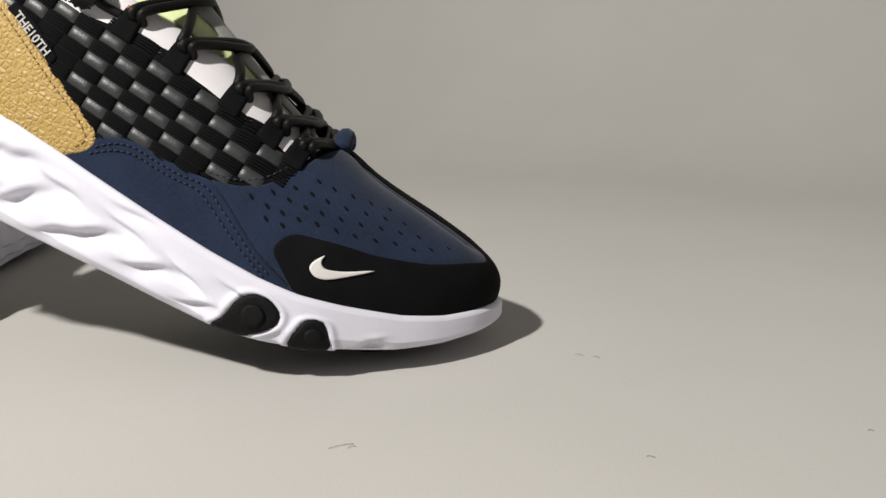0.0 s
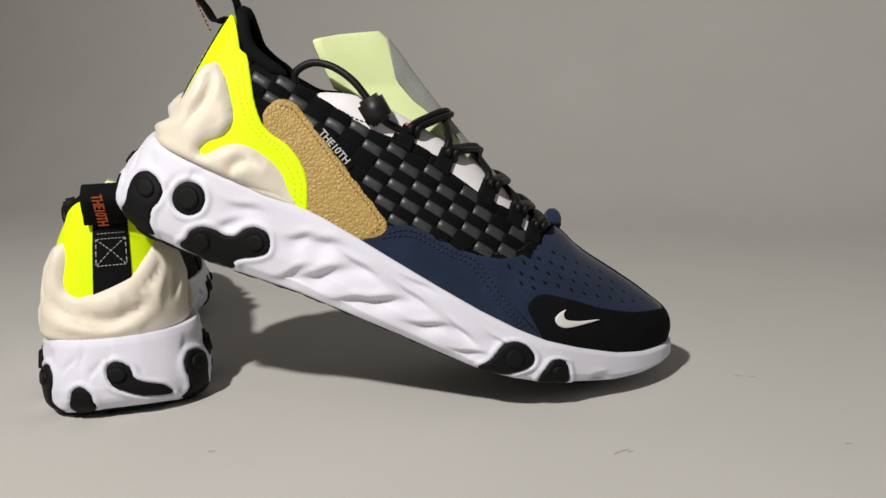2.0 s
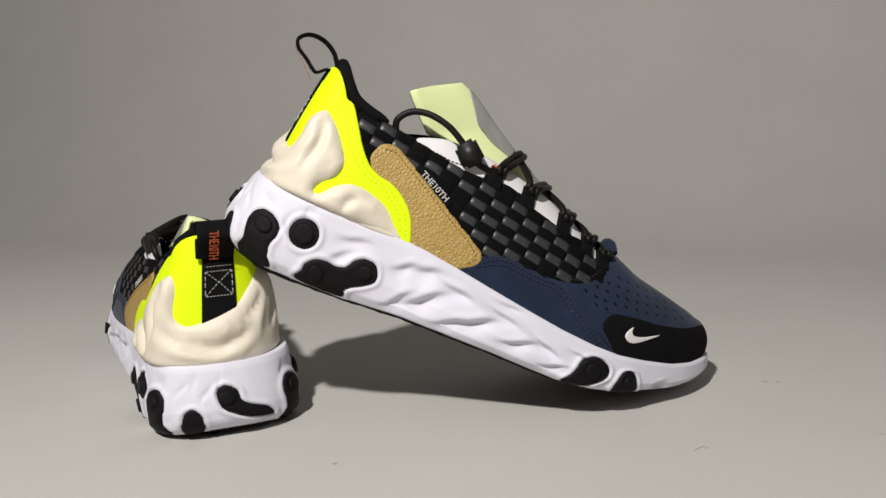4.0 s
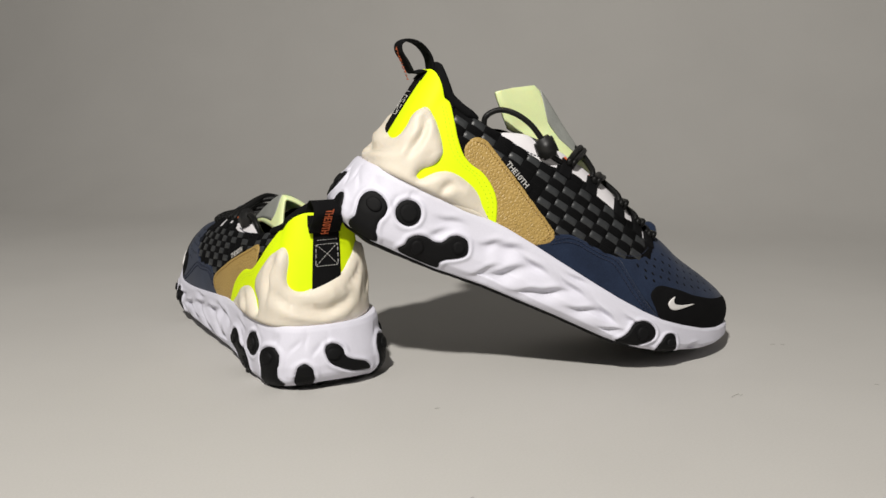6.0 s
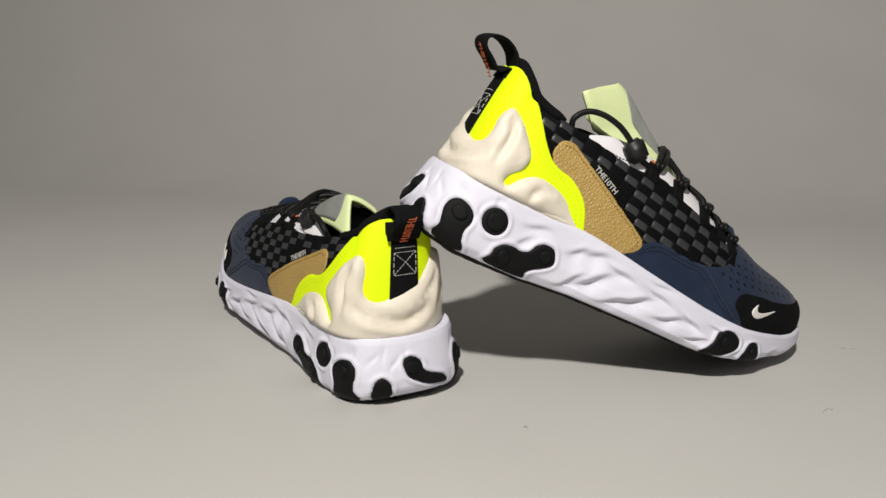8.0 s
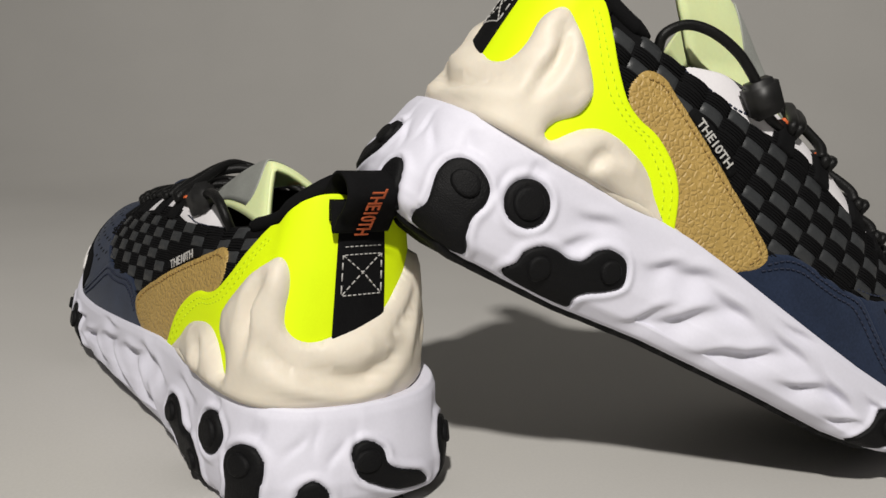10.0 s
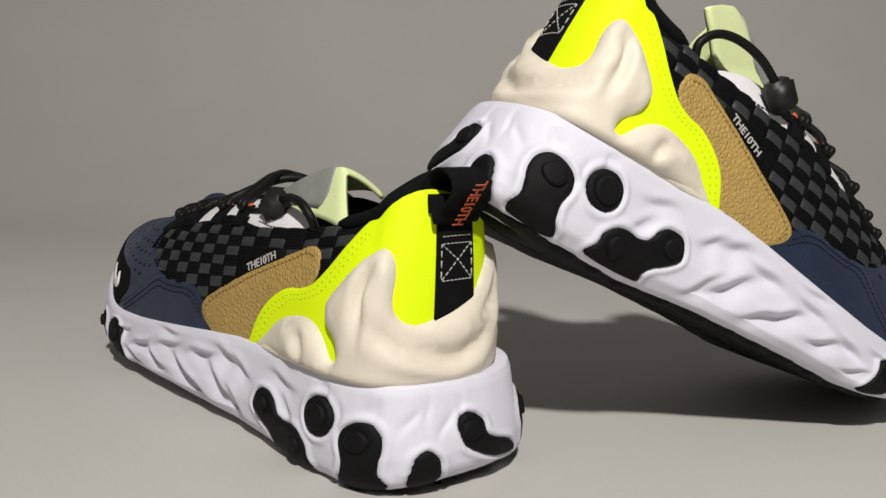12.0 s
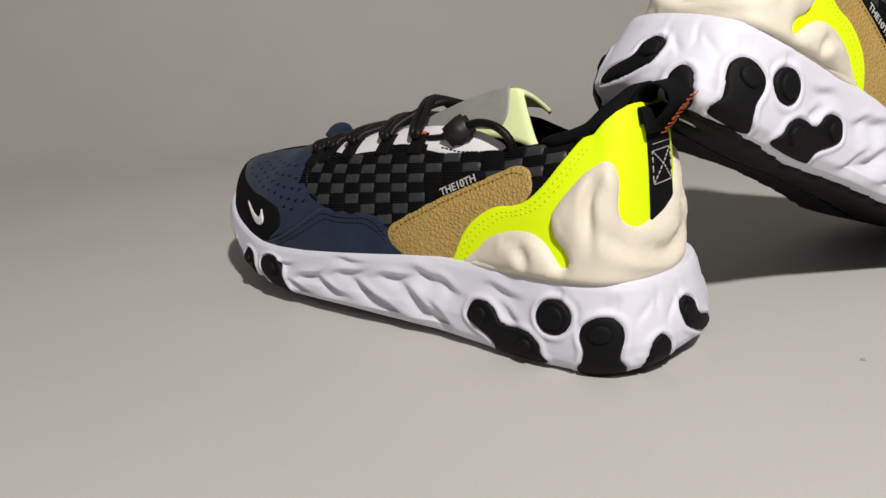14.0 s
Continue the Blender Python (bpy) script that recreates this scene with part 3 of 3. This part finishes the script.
def settled(x, y, z):
    """The standing shoe under the other one's weight, in metres: sole pressed flat, opening sunk, heel leaning inwards."""
    clip = lambda v: min(1.0, max(0.0, v))
    low = 0.05 * min(z, 0.046) * clip((0.09 - z) / 0.044)
    mouth = 0.006 * clip((z - 0.07) / 0.035) * clip((x - 0.02) / 0.04) * clip((0.22 - x) / 0.06)
    heel = 0.003 * clip((z - 0.09) / 0.03) * clip((0.05 - x) / 0.05)
    return x, y - 0.06 * max(0.0, z - 0.045), max(z - low - mouth - heel, -0.0008)


def sneaker(flip, m, sink, label):
    shoe = new("sneaker")
    shoe.matrix_world = m
    tagged(shoe, label, "sneaker", "pair of sneakers")
    body = part("midsole", sole_body(flip), WHITE, shoe, "white sculpted foam midsole with flame-shaped hollows")
    part("outsole", outsole(flip), RUBBER, shoe, "black rubber outsole")
    for _, poly, discs in PODS:
        pod = part("rubber_pod", patch(sole, poly, 1.3, 1.3, flip, -1, 1.6, KV), RUBBER, body, "black rubber pod set in the sole")
        for s, v, r in discs:
            d = np.array(ring(s, v, r, 24, 1.0 if min(s, TOTAL - s) < 150 else 1.7))
            bm = patch(sole, d, 2.7, 0.9, flip, -1, 1.2, KV, sunk=1.0)
            more = part("pod_disc", bm, RUBBER, body)
    part("inner_bootie", base_upper(flip), BLACK, shoe, "black textile lining and side wall")
    part("lining", base_upper(flip, True), BLACK, shoe)
    weave = part("woven_side", patch(upper, WEAVE_POLY, 0.5, 0.8, flip, 1), BLACK, shoe, "black and charcoal checkerboard woven webbing")
    # webbing: flat satin ribbons and ribbed black bands that cover each other in turn
    poly = np.array(WEAVE_POLY)
    rib = bmesh.new()
    e1, e2 = np.array([12.3, 3.5]), np.array([9.7, -6.5])
    row = (e1 + e2) / 2
    row_n = row / np.linalg.norm(row)
    across = np.array([-row_n[1], row_n[0]])
    tag_box = np.array(side("70,91 100,76 97,69 67,84"))
    cells = [(i, j, k) for i in range(-12, 13) for j in range(-14, 13) for k in (True, False)]
    for i, j, grey in cells:
        o = np.array([123.0, 84.0]) + i * e1 + j * e2 + (0 if grey else row)
        if not (18 < o[0] < 208 and 46 < o[1] < 106):
            continue
        (u, b, back), = find_fine([o])
        q = np.array([u, b * KB])
        if not inside(q[None], poly)[0]:
            continue
        grey = grey and edge_distance(q[None], poly)[0] > 1.6 and not inside(q[None], tag_box)[0]
        ea, eb = back @ row_n * np.array([1, KB]), back @ across * np.array([1, KB])
        ends = []
        for sign in (-1, 1):
            ln = 5.6
            while ln > 1.5 and not inside((q + sign * ln * ea)[None], poly)[0]:
                ln -= 0.5
            ends.append(ln)
        if grey:
            us, vs = np.linspace(-ends[0], ends[1], 9), np.array([-2.45, -2.2, 0, 2.2, 2.45])
            A, V = np.meshgrid(us, vs, indexing="ij")
            uv = q + A[..., None] * ea + V[..., None] * eb
            h = 1.25 - 1.15 * (np.abs(A) / 5.6) ** 5 - 0.35 * (np.abs(V) > 2.3)
            S, B = uv[..., 0], np.clip(uv[..., 1] / KB, 0, 1)
            P = upper(S, B) + normals(upper, S, B, 1) * h[..., None]
            bm, _ = grid_mesh(P, flip)
            bmesh.ops.recalc_face_normals(bm, faces=bm.faces)
            part("ribbon", bm, RIBBON, weave)
        else:
            for w in (-2.2, -1.1, 0.0, 1.1, 2.2):
                e = q + np.array([[-ends[0] - 0.4], [-0.55 * ends[0]], [0], [0.55 * ends[1]], [ends[1] + 0.4]]) * ea + w * eb
                B = np.clip(e[:, 1] / KB, 0, 1)
                pts = upper(e[:, 0], B) + normals(upper, e[:, 0], B, 1) * np.array([[0.1], [0.95], [1.15], [0.95], [0.1]])
                t = tube(pts, 0.62, flip, 6, 2)
                me = bpy.data.meshes.new("tmp")
                t.to_mesh(me)
                t.free()
                rib.from_mesh(me)
                bpy.data.meshes.remove(me)
    tagged(part("webbing", rib, BLACK, weave, "ribbed black webbing bands"), kind="stuff")
    part("eyestay", patch(upper, WHITE_POLY, 0.35, 0.6, flip, 1), LEATHER, shoe, "white leather eyestay strip")
    part("eyestay_stitching", stitches(upper, rounded(side("64,99.5 75,98 87,97 100,98"), 8, False), flip, 1, 0.5), DARKTHREAD, shoe)
    vamp = part("vamp", patch(upper, VAMP_POLY, 0.9, 1.0, flip, 1, sunk=0.3), NAVY, shoe, "navy suede perforated vamp")
    part("side_panel", patch(upper, rounded(NAVY_POLY, 4), 1.7, 1.0, flip, 1, sunk=1.0), NAVY, shoe, "navy suede side panel")
    part("toe_cap", patch(upper, rounded(CAP_POLY, 3), 1.5, 1.0, flip, 1, sunk=0.9), BLACK, shoe, "black suede toe cap")
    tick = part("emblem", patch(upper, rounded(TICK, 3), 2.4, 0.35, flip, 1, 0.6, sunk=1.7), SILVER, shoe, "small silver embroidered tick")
    # perforations
    bm = bmesh.new()
    rows = [("190,58.5 197,57.5 204,57.5 211,57.5 218,58.5 226,59 234,59.5 242,60.5 250,62"), ("197,63 204,62.5 211,62.5 218,63 226,63.5 234,64 242,65 250,66 258,66.5"),
            ("204,67.5 211,67.5 218,67.5 226,67.5 234,68 242,68.5 250,69"), ("211,72.5 218,72 226,72 234,71.5 242,71.5"), ("199,53 206,53.5"), ("258,62 265,64 272,66")]
    for text in rows:
        for s, b in side(text):
            d = patch(upper, [(s + 1.5 * math.cos(a) + 0.2 * math.sin(a), b + 0.55 * math.sin(a) - 0.45 * math.cos(a)) for a in (0.7854 * k for k in range(8))], 1.0, 0.3, flip, 1, 0.8, sunk=0.9)
            me = bpy.data.meshes.new("tmp")
            d.to_mesh(me)
            d.free()
            bm.from_mesh(me)
            bpy.data.meshes.remove(me)
    tagged(part("perforation", bm, BLACK, vamp, "small punched holes"), kind="stuff")
    for lift, text in ((1.0, "170,60 178,61 186,63.5 193,68 199,75"), (2.0, "124,50 132,55 140,56.5 150,56 160,55 172,55 182,49.5 192,43 201,38 210,33.5"), (2.0, "123,47 132,52 141,54 150,53.5 160,52.5 170,52.5 180,47 190,41 200,35.5 208,31.5")):
        part("panel_stitching", stitches(upper, rounded(side(text), 6, False), flip, 1, lift), DARKTHREAD, vamp)
    patch_ob = part("quarter_patch", patch(upper, rounded(PATCH_POLY, 4), 2.0, 1.4, flip, 1, 2.0, sunk=1.1), MUSTARD, shoe, "mustard pebbled leather patch")
    part("patch_stitching", stitches(upper, rounded(side("49,88 55,88.5 61,86 77,77.5 94,68 111,59 118,54.5 120,51 117,47"), 6, False), flip, 1, 2.1), TANTHREAD, patch_ob)
    volt = part("heel_overlay", patch(upper, rounded(VOLT_POLY, 3), 2.7, 1.0, flip, 1, sunk=2.0), VOLT, shoe, "fluorescent yellow heel overlay")
    for off in (0, 3):
        line = np.array(side("22,100 27,93 33,84 41,75 50,70.5 59,68.5 68,63 74.5,56 78.5,47")) - np.array([off, 0.3 * off])
        part("overlay_stitching", stitches(upper, rounded(line, 6, False), flip, 1, 2.48, 2.6, 1.6, 0.4), VOLTTHREAD, volt)
    cream = part("heel_counter", patch(upper, rounded(CREAM_POLY, 3), 7.0, 5.0, flip, 1, 1.7, relief=cream_relief, sunk=2.4), CREAM, shoe, "cream moulded foam heel counter with flowing relief")
    ss = np.linspace(-sat(74), sat(74), 80)
    bead = upper(ss, 0.0) + normals(upper, ss, np.zeros(80), 1) * 1.8
    bead[:, 2] += 1.2
    part("counter_bead", tube(bead, 2.7, flip, 8, 2, taper=12), CREAM, shoe)
    # collar roll
    k = [sat(44), sat(38), sat(33), sat(22), sat(12), sat(2), 14, 0, -14, -sat(2), -sat(12), -sat(22), -sat(33), -sat(38), -sat(44)]
    rim = upper(np.array(k), 1.0) + np.array([2.0, 0, 0.3])
    part("collar", tube(rim, 3.5, flip, 10, 6, taper=10), BLACK, shoe, "padded black textile collar")
    # tongue
    part("tongue", tongue(flip, sink), LIME, shoe, "pale lime translucent tongue")
    part("tongue_panel", tongue(flip, sink, True), MESH, shoe, "grey mesh tongue panel")
    # pull tab
    tab_b = B_BACK - 4
    lean = 0.0 if not sink else 2.0
    tab = part("pull_tab", patch(upper, [(-13 + lean, tab_b), (10 + lean, tab_b), (10 + lean, KB * 0.80), (-12.5 + lean, KB * 0.80)], 3.5, 0.6, flip, 1, 1.6, sunk=3.0), BLACK, shoe, "black woven pull tab on the heel")
    start = upper(np.array([0.0, 0.0]), np.array([0.70, 0.78])) + normals(upper, np.array([0.0, 0.0]), np.array([0.70, 0.78]), 1) * 3.6
    part("tab_loop", strip([(q[0], q[2]) for q in start] + ([(-3, 113), (-11, 118), (-18, 122.5), (-20, 128), (-15, 133), (-6, 133.5), (3, 129), (9, 121)] if not sink else [(-1, 107), (-5, 113), (-9, 118), (-11, 123.5), (-8, 128.5), (-1, 130.5), (5, 127), (9, 120)]), 10.8, flip, 1.3, 9.5 if not sink else 5.5), BLACK, tab, "black webbing loop")
    bl = (KB * 0.435, KB * 0.565)
    bx = bmesh.new()
    for path in ([(-10.5, bl[0]), (7.5, bl[0])], [(-10.5, bl[1]), (7.5, bl[1])], [(-10.5, bl[1] + 1.8), (7.5, bl[1] + 1.8)], [(-10.5, bl[0]), (-10.5, bl[1])], [(7.5, bl[0]), (7.5, bl[1])], [(-10.5, bl[0]), (7.5, bl[1])], [(7.5, bl[0]), (-10.5, bl[1])]):
        t = stitches(upper, [(x + lean, b) for x, b in path], flip, 1, 3.6, 2.2, 1.5, 0.4)
        me = bpy.data.meshes.new("tmp")
        t.to_mesh(me)
        t.free()
        bx.from_mesh(me)
        bpy.data.meshes.remove(me)
    part("tab_stitching", bx, THREAD, tab, "white cross stitching")
    # laces
    eyes = [115, 138, 165, 184, 197]
    L = [upper(np.array([sat(x)]), 0.80)[0] + np.array([0, -2.2, 1.2]) for x in eyes]
    R_ = [q * np.array([1, -1, 1]) for q in L]
    for i, x in enumerate(eyes):
        k = min(i + 1, 4)
        ahead = min(x + (15 if i < 2 else 9), 205)
        ridge = np.interp(ahead, [79, 92, 110, 135, 165, 207], [141, 136, 126, 113, 98, 80]) + 0.8 - 0.12 * sink * max(0, (207 - ahead) / 127) ** 1.5
        top = np.array([ahead, 0, ridge])
        for sgn, p, q in ((1, L[i], R_[k]), (-1, R_[i], L[k])):
            pts = [p + np.array([2, 2 * sgn, -4]), p + np.array([0, -1.8 * sgn, 0.5]), p * 0.6 + top * 0.4 + np.array([0, -2.5 * sgn, 2.0]), top + np.array([2.0 * sgn, 0, 1.2 + sgn]), q * 0.7 + top * 0.3 + np.array([0, 3 * sgn, 2]), q + np.array([-1.5, 1.0 * sgn, 0.5])]
            part("lace", tube(pts, 2.2, flip, 8, 8), CORD, shoe)
        # the second strand of each crossing lies beside the first
        second = [L[i] + np.array([4.5, 1.0, -3.5]), L[i] + np.array([4.0, -1.5, 1.5]), L[i] * 0.55 + top * 0.45 + np.array([4.5, -3.0, 2.6]), top + np.array([4.5, 0, 1.8]), R_[i] * 0.55 + top * 0.45 + np.array([4.5, 3.0, 2.6]), R_[i] + np.array([4.0, 1.5, 1.0])]
        part("lace", tube(second, 2.0, flip, 8, 8), CORD, shoe)
        for far in (False, True):
            at = sat(x) if not far else smat(x)
            half = 5.0 if not far else -5.0
            quad = [(at - half, KB * 0.60), (at + half, KB * 0.60), (at + 0.85 * half, KB * 0.83), (at - 0.85 * half, KB * 0.83)]
            loop = part("webbing_loop", patch(upper, quad if not far else quad[::-1], 2.4, 0.9, flip, 1, 1.6, sunk=0.2), BLACK, shoe, "black webbing lace loop")
            if i < 2 and not far:
                bar = [(at - 3.8, KB * 0.795), (at + 4.2, KB * 0.755), (at + 4.2, KB * 0.785), (at - 3.8, KB * 0.825)]
                part("bar_tack", patch(upper, bar, 3.0, 0.4, flip, 1, 0.8, sunk=2.2), ORANGE, loop, "orange bar tack")
    arc = [(52, -20, 100), (50, -21, 107), (56, -22, 114.5), (66, -25, 117), (78, -28.5, 115), (88, -31, 110), (94, -32, 106), (103, -29.5, 102), (112, -28, 101)]
    if sink:
        arc = [(60, -22, 99), (60, -25, 106), (66, -26.5, 111.5), (76, -26.5, 113), (85, -26, 111), (91, -26, 107.5), (100, -26.5, 104), (110, -27, 102)]
    part("lace_end", tube(arc, 2.0, flip, 10, 8), CORD, shoe, "black elastic cord running to the lock")
    bm = bmesh.new()
    bmesh.ops.create_cube(bm, size=1.0, matrix=Matrix.Diagonal((0.0145, 0.0095, 0.0135, 1)))
    bmesh.ops.bevel(bm, geom=bm.edges[:], offset=0.002, segments=2, affect="EDGES")
    bm.transform(Matrix.Translation((0.095, -0.0315 * flip, 0.1055) if not sink else (0.091, -0.026 * flip, 0.107)) @ Euler((0.2 * flip, 0.65, 0.0)).to_matrix().to_4x4())
    part("cord_lock", bm, PLASTIC, shoe, "black plastic cord lock")
    part("navy_loop", tube([(212, -7, 84), (211, -3, 88), (211, 3, 88), (212, 7, 84)], 4.2, flip, 10, 6), NAVY, shoe, "navy suede lace loop")
    # woven name tag on the side
    corner = side("71,88.5 97,75.5 95,71 69,84")
    tag = part("name_tag", patch(upper, corner, 2.3, 0.5, flip, 1, 1.2), BLACK, shoe, "black woven label")
    (s, b), = find([(83.5, 79.6)])
    c, n = upper(np.array([s]), np.array([b]))[0], normals(upper, np.array([s]), np.array([b]), 1)[0]
    (s1, b1), (s2, b2) = find([(75, 83.8), (92, 75.4)])
    e1, e2 = upper(np.array([s1]), np.array([b1]))[0], upper(np.array([s2]), np.array([b2]))[0]
    f3 = np.array([1, flip, 1])
    writing(tag, "THE10TH", 5.2, THREAD, (c + n * 2.5) * f3, ((e2 - e1) * flip) * f3, n * f3, "white woven letters")
    letters = writing(shoe, "THE10TH", 7.6, ORANGE, (-11.6, 8 * flip, 116) if sink == 0 else (-9.4, 4.0 * flip, 116.5), (0.75, 0, -0.70) if sink == 0 else (0.60, 0, -0.80), (-0.70, 0, -0.75) if sink == 0 else (-0.80, 0, -0.60), "orange woven letters", 0.95)
    letters.matrix_basis = letters.matrix_basis @ Matrix.Diagonal((0.78, 1, 1, 1))
    if sink:
        for ob in shoe.children_recursive:
            if ob.type == "MESH":
                for v in ob.data.vertices:
                    v.co = settled(*v.co)
            else:
                ob.matrix_basis.translation = settled(*ob.matrix_basis.translation)
    return shoe


sneaker(1, pose(-0.2724, 0.3978, 0.1078, 0.54, 25.68, -2.62), 0.0, "multicoloured woven sneaker tilted with its heel propped on the other")
sneaker(-1, pose(-0.3007, 0.3892, 0.001, 0, -0.8, 97.5), 18.0, "multicoloured woven sneaker standing flat on grey paper")


# ---- lint on the paper ----
def lint():
    rng = random.Random(4)
    bm = bmesh.new()
    for x, y, ln in LINT:
        a = rng.uniform(-0.7, 0.7)
        pts = [(1000 * x + ln * (t - 0.5) * math.cos(a), 1000 * y + ln * (t - 0.5) * math.sin(a) + 0.9 * math.sin(3.1 * t), 0.4) for t in (0, 0.35, 0.7, 1)]
        t = tube(pts, 0.1, 1, 5, 4)
        me = bpy.data.meshes.new("tmp")
        t.to_mesh(me)
        t.free()
        bm.from_mesh(me)
        bpy.data.meshes.remove(me)
    ob = part("lint", bm, LINTMAT, None)
    tagged(ob, "stray dark fibres lying on the grey paper", "lint", kind="stuff")


lint()
